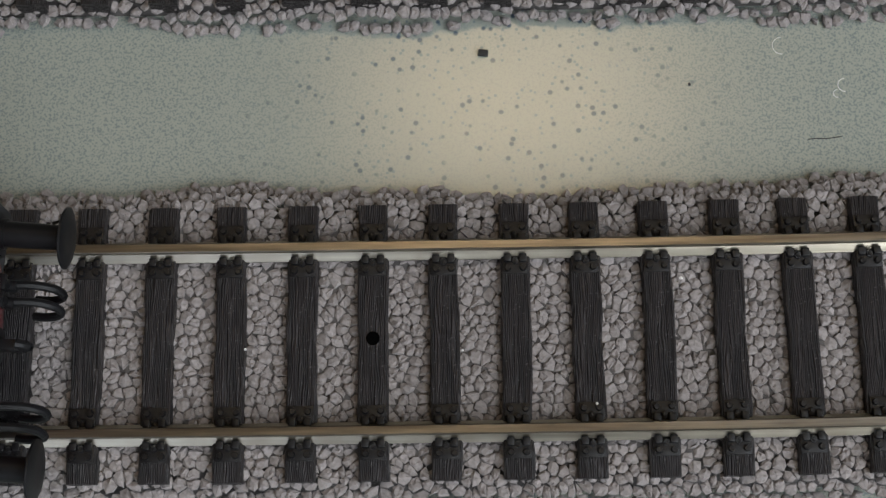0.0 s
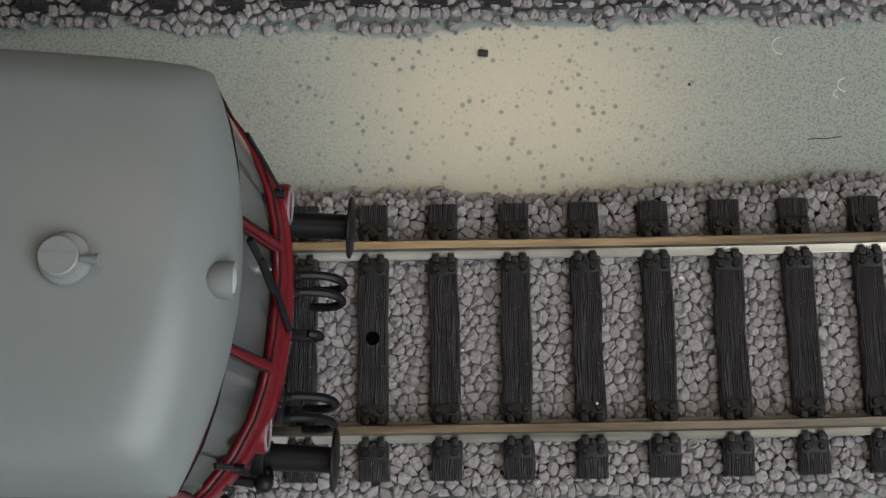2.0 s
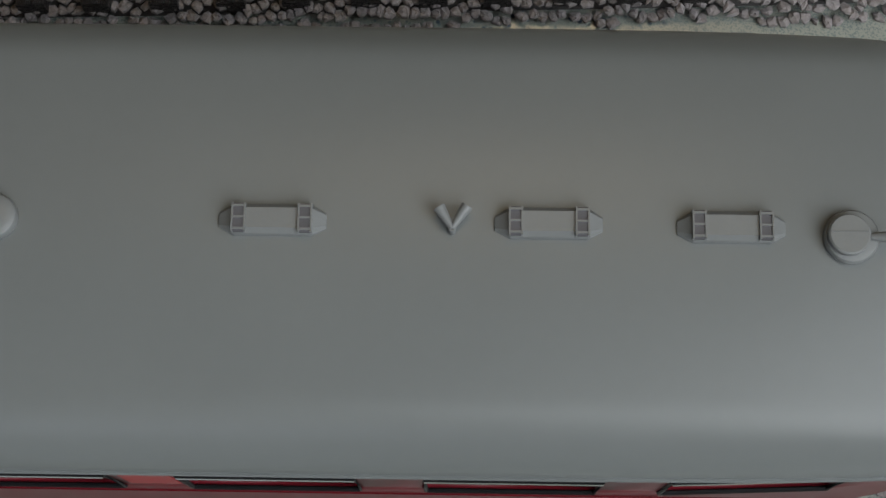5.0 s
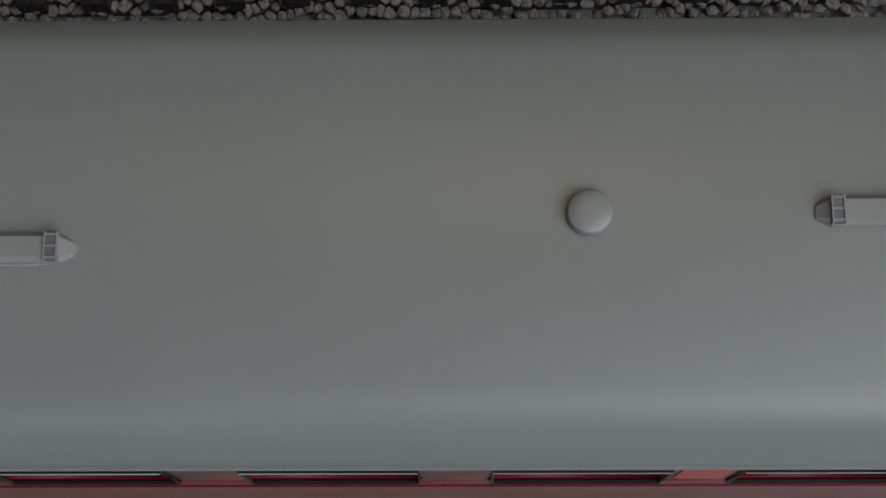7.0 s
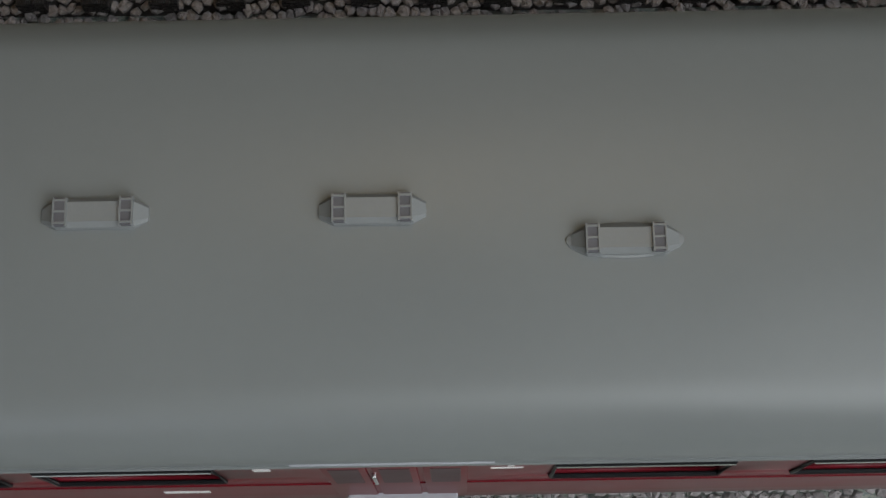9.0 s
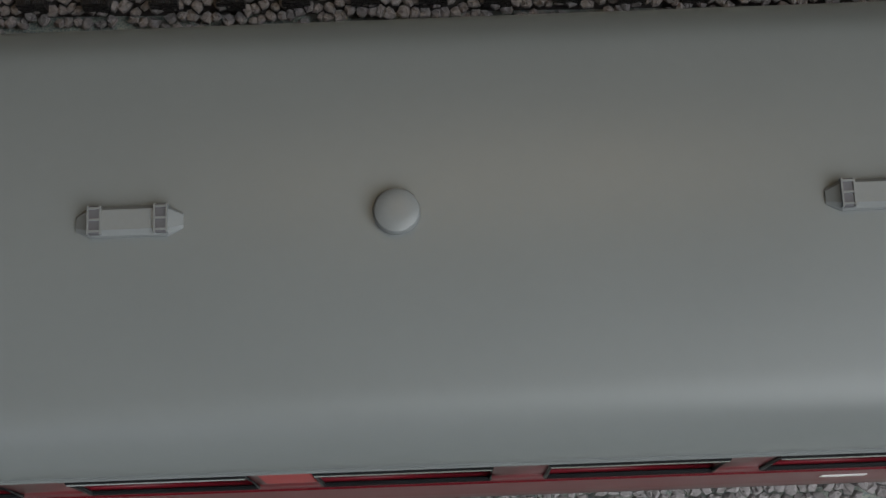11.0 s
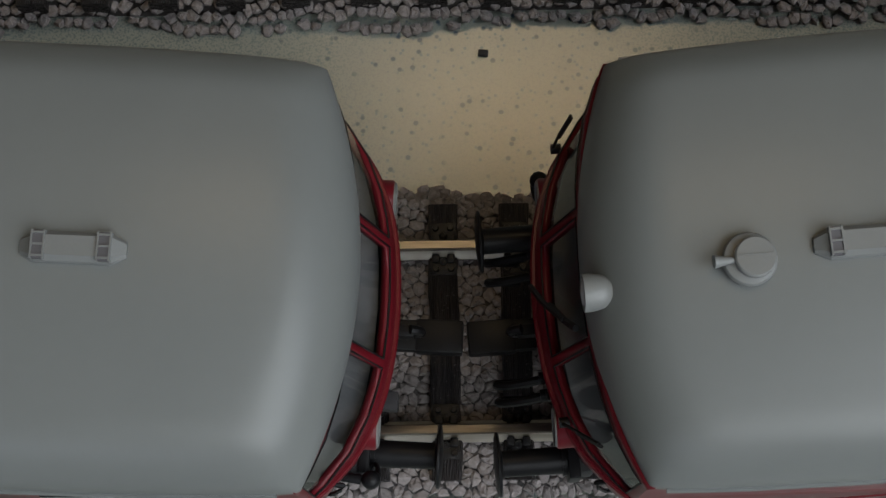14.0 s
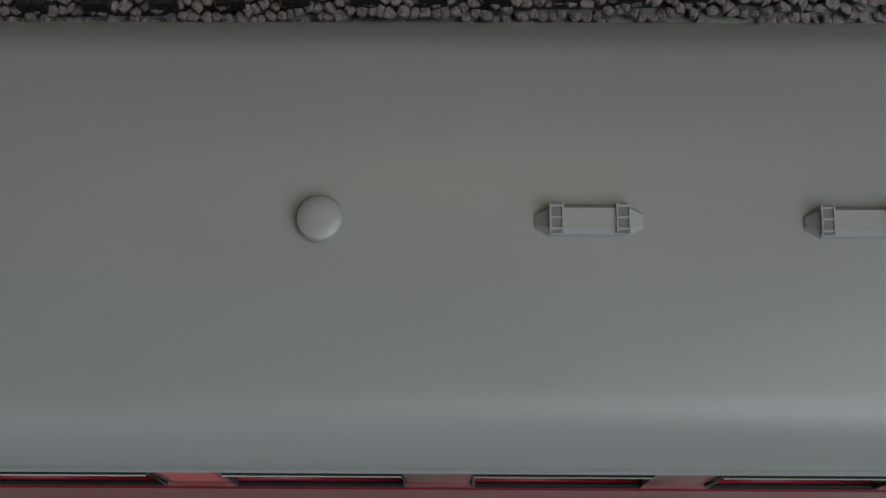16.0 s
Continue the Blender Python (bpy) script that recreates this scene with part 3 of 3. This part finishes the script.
def build_end(car, coupled, rear=False):
    """Fittings of the end that faces +x; returns the parts made."""
    plain = coupled and not rear  # the coupled front carries no wipers or hoses
    made = []

    def add(*a, **k):
        ob = part(*a, **k)
        made.append(ob)
        return ob

    for sg in (1, -1):
        y = sg * 9.6 + 1.5 if rear and coupled else sg * 10.05 - 0.35
        if not (plain and sg > 0):  # one buffer of the coupled front is missing
            bm = bmesh.new()
            box(bm, -7.0, -6.0, y - 1.8, y + 1.8, 10.2, 13.8, 0.2)
            cyl(bm, (-6.3, y, 12), (-5.6, y, 12), 1.35, 1.35, 20)
            cyl(bm, (-5.7, y, 12), (-0.6, y, 12), 1.16, 1.1, 20)
            buffer = add("buffer", bm, BLACK, car, "black sprung buffer", True)
            bm = bmesh.new()
            spin(bm, [(0.9, -0.75), (1.3, -0.6), (2.6, -0.5), (2.72, -0.42), (2.7, -0.25), (2.3, -0.1), (1.2, 0.0), (0.1, 0.04)], (0, y, 12), "x", 28)
            add("buffer_head", bm, BLACK, buffer, "round domed buffer plate", smooth=True)
        # headlight
        yl, x = sg * 9.3, face_x(9.3, 19.8) - (0.15 if sg > 0 else 0.5)
        bm = bmesh.new()
        spin(bm, [(1.72, -1.6), (1.75, 0.3), (1.66, 0.46), (1.3, 0.48), (1.25, 0.1)], (x, yl, 19.6), "x", 28)
        lamp = add("headlight", bm, RED, car, "round headlight with a pale ring", smooth=True)
        bm = bmesh.new()
        tube(bm, [(x + 0.5, yl + 1.45 * math.cos(a), 19.6 + 1.45 * math.sin(a)) for a in np.linspace(0, 2 * math.pi, 29)], 0.14, 6)
        add("ring", bm, FITTING, lamp, "pale grey lamp ring", smooth=True)
        bm = bmesh.new()
        spin(bm, [(1.22, 0.12), (0.9, 0.3), (0.1, 0.4)], (x, yl, 19.6), "x", 24)
        add("lens", bm, LENS, lamp, "frosted grey lens", smooth=True)
        # brake hoses beside the coupling
        for off in () if plain else (3.9, 5.4) if sg > 0 else (5.2, 7.0):
            yy = sg * off
            bm = bmesh.new()
            pts = [(-5.9 + 5.0 * math.sin(a), yy + 0.3 * math.sin(2 * a), 10.8 - 2.2 * (1 - math.cos(a))) for a in np.linspace(0, 2.7, 14)]
            tube(bm, pts, 0.4, 8)
            cyl(bm, (-6.6, yy, 10.8), (-4.4, yy, 10.8), 0.62, 0.5, 10)
            hose = add("brake_hose", bm, BLACK, car, "black looped brake hose", smooth=True)
            bm = bmesh.new()
            cyl(bm, (-5.2, yy, 9.4), (-5.2, yy, 12.6), 0.42, 0.42, 10)
            box(bm, -5.5, -4.9, yy - 0.7, yy + 0.7, 12.0, 12.7, 0.1)
            add("tap", bm, BLACK, hose, smooth=True)
        # windscreen wipers
        if not plain:
            foot, mid_arm, tip = ((9.4, 22.6), (10.4, 25.2), (12.0, 29.0)) if sg > 0 else ((-12.6, 22.6), (-12.9, 25.2), (-13.2, 28.8))
            bm = bmesh.new()
            tube(bm, [(face_x(y, z) + 0.45, y, z) for y, z in (foot, mid_arm, tip)], 0.13, 6)
            tube(bm, [(face_x(y + 0.2, z) + 0.36, y + 0.2, z) for y, z in (mid_arm, tip)], 0.18, 6)
            cyl(bm, (face_x(*foot) - 0.2, *foot), (face_x(*foot) + 0.6, *foot), 0.42, 0.42, 10)
            add("wiper", bm, BLACK, car, "black windscreen wiper", smooth=True)
        # corner grab rail
        bm = bmesh.new()
        pts = [(face_x(14.6, z) + o, sg * 13.8, z) for z, o in ((10.5, -0.3), (10.9, 0.6), (14, 0.7), (18.5, 0.6), (19.0, -0.3))]
        tube(bm, pts, 0.2, 6)
        add("grab_rail", bm, BLACK, car, "thin black grab rail", smooth=True)
    # centre wiper
    if not plain:
        bm = bmesh.new()
        tube(bm, [(face_x(y, z) + 0.5, y, z) for y, z in ((-1.6, 22.0), (0.4, 24.8), (2.6, 28.5))], 0.26, 6)
        tube(bm, [(face_x(y, z) + 0.36, y, z) for y, z in ((0.8, 25.6), (2.6, 28.3), (3.6, 30.2))], 0.3, 6)
        add("wiper", bm, BLACK, car, "black windscreen wiper", smooth=True)
    # ball-shaped horn near one corner
    x, y, z = -5.7, -12.3 if rear else -12.9, 15.0
    bm = bmesh.new()
    spin(bm, [(0.1, -0.8), (0.45, -0.68), (0.72, -0.34), (0.8, 0), (0.72, 0.34), (0.45, 0.68), (0.1, 0.8)], (x, y, z), "x", 20)
    cyl(bm, (x - 2.6, y + 0.2, z), (x - 0.8, y, z), 0.4, 0.45, 10)
    horn = add("signal_horn", bm, BLACK, car, "glossy black ball-shaped horn", smooth=True)
    bm = bmesh.new()
    tube(bm, [(x + 0.2 + 0.4 * math.cos(a), y - 0.2 + 1.6 * math.sin(a), z - 1.4 + 1.2 * math.cos(a)) for a in np.linspace(0.3, 2.9, 10)], 0.2, 6)
    add("bracket", bm, BLACK, horn, smooth=True)
    # waist moulding
    bm = bmesh.new()
    tube(bm, [(face_x(y, 21.2) + 0.05, y * 0.945, 21.2) for y in np.linspace(-16.6, 16.6, 30)], 0.26, 6)
    add("waist_moulding", bm, RED, car, smooth=True)
    # number and lettering, as plain bars
    bars = [(0.4 + 0.65 * k, 0.85 + 0.65 * k, 18.6, 0.3) for k in range(4)] + [(-2.8 + 0.65 * k, -2.35 + 0.65 * k, 18.6, 0.3) for k in range(3)]
    bars += [(2.3, 3.9, 17.5, 0.06), (-4.3, -1.6, 17.5, 0.06)]
    for y0, y1, z, tall in bars:
        bm = bmesh.new()
        ys = np.linspace(y0, y1, 4)
        top = [bm.verts.new((face_x(y, z + tall) + 0.05, y, z + tall)) for y in ys]
        low = [bm.verts.new((face_x(y, z - tall) + 0.05, y, z - tall)) for y in ys]
        for i in range(3):
            bm.faces.new((low[i], low[i + 1], top[i + 1], top[i]))
        add("lettering_bar", bm, WHITE, car, "small white lettering bar")
    # buffer beam and coupling
    bm = bmesh.new()
    box(bm, -8.2, -6.4, -12.4, 12.4, 8.6, 13.6, 0.3)
    add("buffer_beam", bm, FRAME, car, "dark buffer beam", smooth=True)
    bm = bmesh.new()
    box(bm, -6.4, -4.8, -1.5, 1.5, 10.6, 13.4, 0.25)
    box(bm, -5.2, -2.9, -0.5, 0.5, 11.2, 12.7, 0.2)
    tube(bm, [(-3.4 + 1.1 * math.sin(a), 0, 12.2 + 1.0 * math.cos(a)) for a in np.linspace(0.2, 3.6, 10)], 0.42, 8)
    add("coupling_hook", bm, BLACK, car, "black draw hook", smooth=True)
    if coupled:
        bm = bmesh.new()
        y = -0.8 if rear else 0.8
        box(bm, -22, 1.25, y - 1.4, y + 1.4, 5.4, 6.8, 0.3)
        box(bm, -3.0, 1.25, y - 1.5, y + 1.5, 5.0, 6.9, 0.3)
        add("coupler", bm, BLACK, car, "black close-coupling bar", smooth=True)
    if plain:
        bm = bmesh.new()
        box(bm, -5.4, -4.0, -6.6, -5.0, 9.6, 11.4, 0.15)
        box(bm, -6.6, -5.3, -6.2, -5.4, 10.0, 11.0, 0.1)
        add("socket_box", bm, FRAME, car, "small dark grey socket box", smooth=True)
    # cab desk
    bm = bmesh.new()
    pts = [(face_x(y, 22.5) - 1.2, y) for y in np.linspace(-14, 14, 9)]
    up = [bm.verts.new((x, y, 22.4)) for x, y in pts]
    back = [bm.verts.new((-13.5, y, 21.8)) for x, y in pts]
    low = [bm.verts.new((-13.5, y, 16)) for x, y in pts]
    for i in range(8):
        bm.faces.new((up[i], up[i + 1], back[i + 1], back[i]))
        bm.faces.new((back[i], back[i + 1], low[i + 1], low[i]))
    add("cab_desk", bm, GREY, car, "grey driver's desk inside the cab")
    bm = bmesh.new()
    ys = np.linspace(-15.4, 15.4, 15)
    front = [bm.verts.new((face_x(y / 0.945, 14) - 0.8, y, 14)) for y in ys]
    back = [bm.verts.new((-15.8, y, 14)) for y in ys]
    for i in range(len(ys) - 1):
        bm.faces.new((front[i], front[i + 1], back[i + 1], back[i]))
    bmesh.ops.solidify(bm, geom=bm.faces[:], thickness=0.5)
    add("cab_floor", bm, FRAME, car, "dark cab floor")
    bm = bmesh.new()
    box(bm, -16.4, -15.8, -15.2, 15.2, 10, 32.4)
    add("cab_partition", bm, CREAM, car, "cream cab partition")
    return made


def turn_end(made):
    """Move an end's fittings to the other end of the car."""
    half_turn = pose(-LENGTH * MM, 0, 0, 0, 0, 180)
    for ob in made:
        if ob.parent.type == "EMPTY":
            ob.matrix_basis = half_turn


def build_bogie(car, x):
    bm = bmesh.new()
    for sg in (1, -1):
        box(bm, x - 20, x + 20, sg * 10.6 - 0.8, sg * 10.6 + 0.8, 4.2, 6.6, 0.3)
    box(bm, x - 4, x + 4, -10, 10, 4.4, 7.2, 0.3)
    bogie = part("bogie", bm, FRAME, car, "dark bogie frame", True)
    for dx in (-14.4, 14.4):
        bm = bmesh.new()
        cyl(bm, (0, -9.4, 0), (0, 9.4, 0), 1.0, 1.0, 12)
        for sg in (1, -1):
            cyl(bm, (0, sg * 7.15, 0), (0, sg * 7.75, 0), 6.0, 6.0, 28)
            cyl(bm, (0, sg * 7.7, 0), (0, sg * 9.6, 0), 5.3, 5.2, 28)
            cyl(bm, (0, sg * 9.5, 0), (0, sg * 9.75, 0), 2.0, 1.6, 12)
        for k in range(6):
            a = k * math.pi / 3
            for sg in (1, -1):
                cyl(bm, (3.4 * math.cos(a), sg * 9.55, 3.4 * math.sin(a)), (3.4 * math.cos(a), sg * 9.75, 3.4 * math.sin(a)), 0.7, 0.6, 8)
        wheels = part("wheelset", bm, STEEL, bogie, "steel wheelset", True)
        wheels.location = ((x + dx) * MM, 0, 5.25 * MM)
        WHEELS.append((wheels, x + dx))
    return bogie


WHEELS = []


def build_car(label, fronts, plates):
    car = tagged(new("railcar"), label, "railcar", "coupled railcar set")
    build_shell(car)
    roof = build_roof(car)
    bm = bmesh.new()
    box(bm, -LENGTH + 11, -11, -15.4, 15.4, 8, 10)
    part("underframe", bm, FRAME, car, "dark underframe")
    bm = bmesh.new()
    box(bm, -LENGTH + 27, -27, -15.4, 15.4, 14.6, 15)
    part("cabin_floor", bm, GREY, car, "grey cabin floor")
    for sg in (1, -1):
        # passenger door in the middle
        bm = bmesh.new()
        y = sg * (HALF + 0.16)
        for k in (-3.7, 0, 3.7):
            box(bm, DOOR_C + k - 1.65, DOOR_C + k + 1.65, min(y, y - sg * 0.5), max(y, y - sg * 0.5), 9.5, 31.0, 0.12)
        door = part("door", bm, RED, car, "red folding passenger door", True)
        for k in (-3.7, 0, 3.7):
            bm = bmesh.new()
            box(bm, DOOR_C + k - 1.15, DOOR_C + k + 1.15, min(y + sg * 0.04, y - sg * 0.2), max(y + sg * 0.04, y - sg * 0.2), 20, 29.5, 0.1)
            part("door_window", bm, TINTED, door, "dark maroon-tinted door pane")
        bm = bmesh.new()
        box(bm, DOOR_C - 4.6, DOOR_C + 4.6, min(sg * 16.2, sg * 18.0), max(sg * 16.2, sg * 18.0), 9.4, 10.1, 0.15)
        part("step", bm, LENS, door, "pale grey step board")
        # the highlight along the drip strip is put in as pale grey
        bm = bmesh.new()
        box(bm, DOOR_C - 7.2, DOOR_C + 7.2, min(sg * 16.5, sg * 16.66), max(sg * 16.5, sg * 16.66), 32.5, 32.8, 0.05)
        part("drip_strip", bm, LENS, door, "drip strip over the door, pale grey for its highlight")
        bm = bmesh.new()
        box(bm, -LENGTH + 14, -14, min(sg * 16.4, sg * 16.56), max(sg * 16.4, sg * 16.56), 18.3, 18.6)
        part("side_moulding", bm, RED, car)
        # red plates between windows, and small white markings
        lo, hi = sorted((sg * (HALF - 0.1), sg * (HALF + 0.08)))
        for c in plates:
            bm = bmesh.new()
            box(bm, c - 1.9, c + 1.9, lo, hi, 24.0, 30.6, 0.05)
            part("plate", bm, PLATE, car, "bright red plate between windows")
        for x0, x1, z0, z1 in ((-140.4, -139.2, 28.3, 29.3), (-122.0, -121.5, 28.9, 29.4), (-123.2, -120.8, 27.8, 28.0), (-149.6, -145.9, 13.0, 14.0), (-135.6, -135.0, 20.0, 20.6)):
            bm = bmesh.new()
            box(bm, x0, x1, lo, hi, z0, z1)
            part("lettering_bar", bm, WHITE, car, "small white lettering bar")
        bm = bmesh.new()
        lo, hi = sorted((sg * (HALF + 0.1), sg * (HALF + 0.45)))
        box(bm, DOOR_C - 1.75, DOOR_C - 1.45, lo, hi, 21.0, 26.5, 0.08)
        part("handle", bm, CHROME, door, "bright upright door handle")
        # seats behind the windows
        for c in WINDOW_C:
            if -LENGTH + 30 < c < -30:
                bm = bmesh.new()
                lo, hi = sorted((sg * 4.0, sg * 14.6))
                box(bm, c - 0.7, c + 0.7, lo, hi, 15, 26, 0.4)
                box(bm, c - 4.2, c + 4.2, lo, hi, 15, 19, 0.4)
                part("seat_pair", bm, CREAM, car, "cream seat benches")
    for coupled, turned in ((fronts[0], False), (fronts[1], True)):
        made = build_end(car, coupled, turned)
        if turned:
            turn_end(made)
    for x in (-PIVOT, -LENGTH + PIVOT):
        build_bogie(car, x)
    return car, roof


CAR_1, roof_1 = build_car("ruby-red model railcar with a grey roof on the track", (False, True), (-66.3, -191.8))
for x, y in ((-25.3, -0.36), (-37.65, -0.25), (-56.4, -0.25), (-131.1, -0.25), (-150.0, -0.2), (-201.0, -0.2), (-232.0, -1.15)):
    roof_vent(roof_1, x, y)
roof_vent(roof_1, -114.0, -2.65, True)
roof_dome(roof_1, -75.35, -0.2)
roof_dome(roof_1, -182.8, -0.1)
roof_cap(roof_1, -17.2, -0.75, 1)
roof_cap(roof_1, -240.05, -1.65, -1)
roof_whistle(roof_1, -44.2, -0.2)
end_lamp(roof_1, -6.4, -0.9, 1)
end_lamp(roof_1, -LENGTH + 6.65, -2.3, -1)

CAR_2, roof_2 = build_car("ruby-red control railcar with a grey roof, coupled behind", (True, False), (-84.5,))
for x, y in ((-25.25, -0.75), (-37.85, -0.6), (-56.1, -0.5)):
    roof_vent(roof_2, x, y)
roof_dome(roof_2, -74.4, -0.4)

# ---- specks on the board ----


def build_specks():
    bm = bmesh.new()
    box(bm, -0.5, 0.5, -0.32, 0.32, 0, 0.5, 0.12)
    ob = tagged(part("charcoal_chip", bm, CHARCOAL), "small black chip lying on the board", "chip")
    ob.matrix_basis = pose(0.01095, 0.03010, BOARD_TOP * MM, 0, 0, -5)
    bm = bmesh.new()
    box(bm, -0.12, 0.12, -0.16, 0.16, 0, 0.2, 0.05)
    ob = tagged(part("charcoal_crumb", bm, CHARCOAL), "tiny black crumb on the board", "chip")
    ob.matrix_basis = pose(0.03160, 0.02650, BOARD_TOP * MM, 0, 0, 10)
    bm = bmesh.new()
    tube(bm, [(43.1 + 3.4 * k / 8, 20.5 + 0.19 * k / 8 + 0.05 * math.sin(k), BOARD_TOP + 0.06) for k in range(9)], 0.05, 5)
    tagged(part("hair_thread", bm, CHARCOAL), "thin dark hair lying on the board", "fibre")
    for cx, cy, r in ((41.1, 30.5, 0.9), (47.2, 26.2, 0.7), (46.4, 25.3, 0.4)):
        bm = bmesh.new()
        tube(bm, [(cx + r * math.cos(a), cy + r * math.sin(a), BOARD_TOP + 0.03) for a in np.linspace(1.6, 4.8, 12)], 0.035, 5)
        tagged(part("white_fibre", bm, WHITE), "curled white fibre on the board", "fibre", "fibres on the board")


    for x, y, z, r in ((20.75, -6.35, SLEEPER_TOP + 0.45, 0.16), (22.85, -6.45, BED_TOP - 0.1, 0.17), (-12.0, -0.7, SLEEPER_TOP - 0.1, 0.14), (8.4, -1.1, SLEEPER_TOP + 0.02, 0.13), (29.3, 5.8, BED_TOP - 0.1, 0.2)):
        bm = bmesh.new()
        spin(bm, [(0.5 * r, -r), (r, -0.3 * r), (0.9 * r, 0.4 * r), (0.3 * r, 0.8 * r)], (x, y, z), n=7)
        tagged(part("white_crumb", bm, WHITE), "tiny white crumb caught on the track", "crumb", "crumbs on the track")


build_specks()

# ---- movement ----
RUN = ((0, -26.1), (0.5, -20.2), (1, -14.1), (1.5, -7.95), (2, -1.4), (2.5, 5.0), (3, 12.5), (3.5, 22.05), (4, 31.95), (4.5, 41.7),
       (5, 51.8), (5.5, 62.0), (6, 72.1), (6.5, 82.2), (7, 92.3), (7.5, 102.35), (8, 112.2), (8.5, 122.25), (9, 133.3), (9.5, 147.1),
       (10, 160.6), (10.5, 173.8), (11, 186.7), (11.5, 199.7), (12, 212.75), (12.5, 226.55), (13, 240.4), (13.5, 253.85), (14, 267.6),
       (14.5, 281.4), (15, 298.1), (15.5, 314.6), (16, 333.4))
COUPLED = 260.4


def car_pose(s):
    fx, fy, _ = line(s - PIVOT)
    rx, ry, _ = line(s - LENGTH + PIVOT)
    a = math.atan2(fy - ry, fx - rx)
    return pose((fx + PIVOT * math.cos(a)) * MM, (fy + PIVOT * math.sin(a)) * MM, 0, 0, 0, math.degrees(a))


def motions():
    walk(CAR_1, [(t, car_pose(s)) for t, s in RUN])
    walk(CAR_2, [(t, car_pose(s - COUPLED)) for t, s in RUN])
    fine = np.arange(0, 16.01, 0.25)
    dist = np.interp(fine, [r[0] for r in RUN], [r[1] for r in RUN])
    for wheels, x in WHEELS:
        walk(wheels, [(float(t), pose(x * MM, 0, 5.25 * MM, 0, math.degrees((d + 26.6) / 5.25), 0)) for t, d in zip(fine, dist)])


motions()
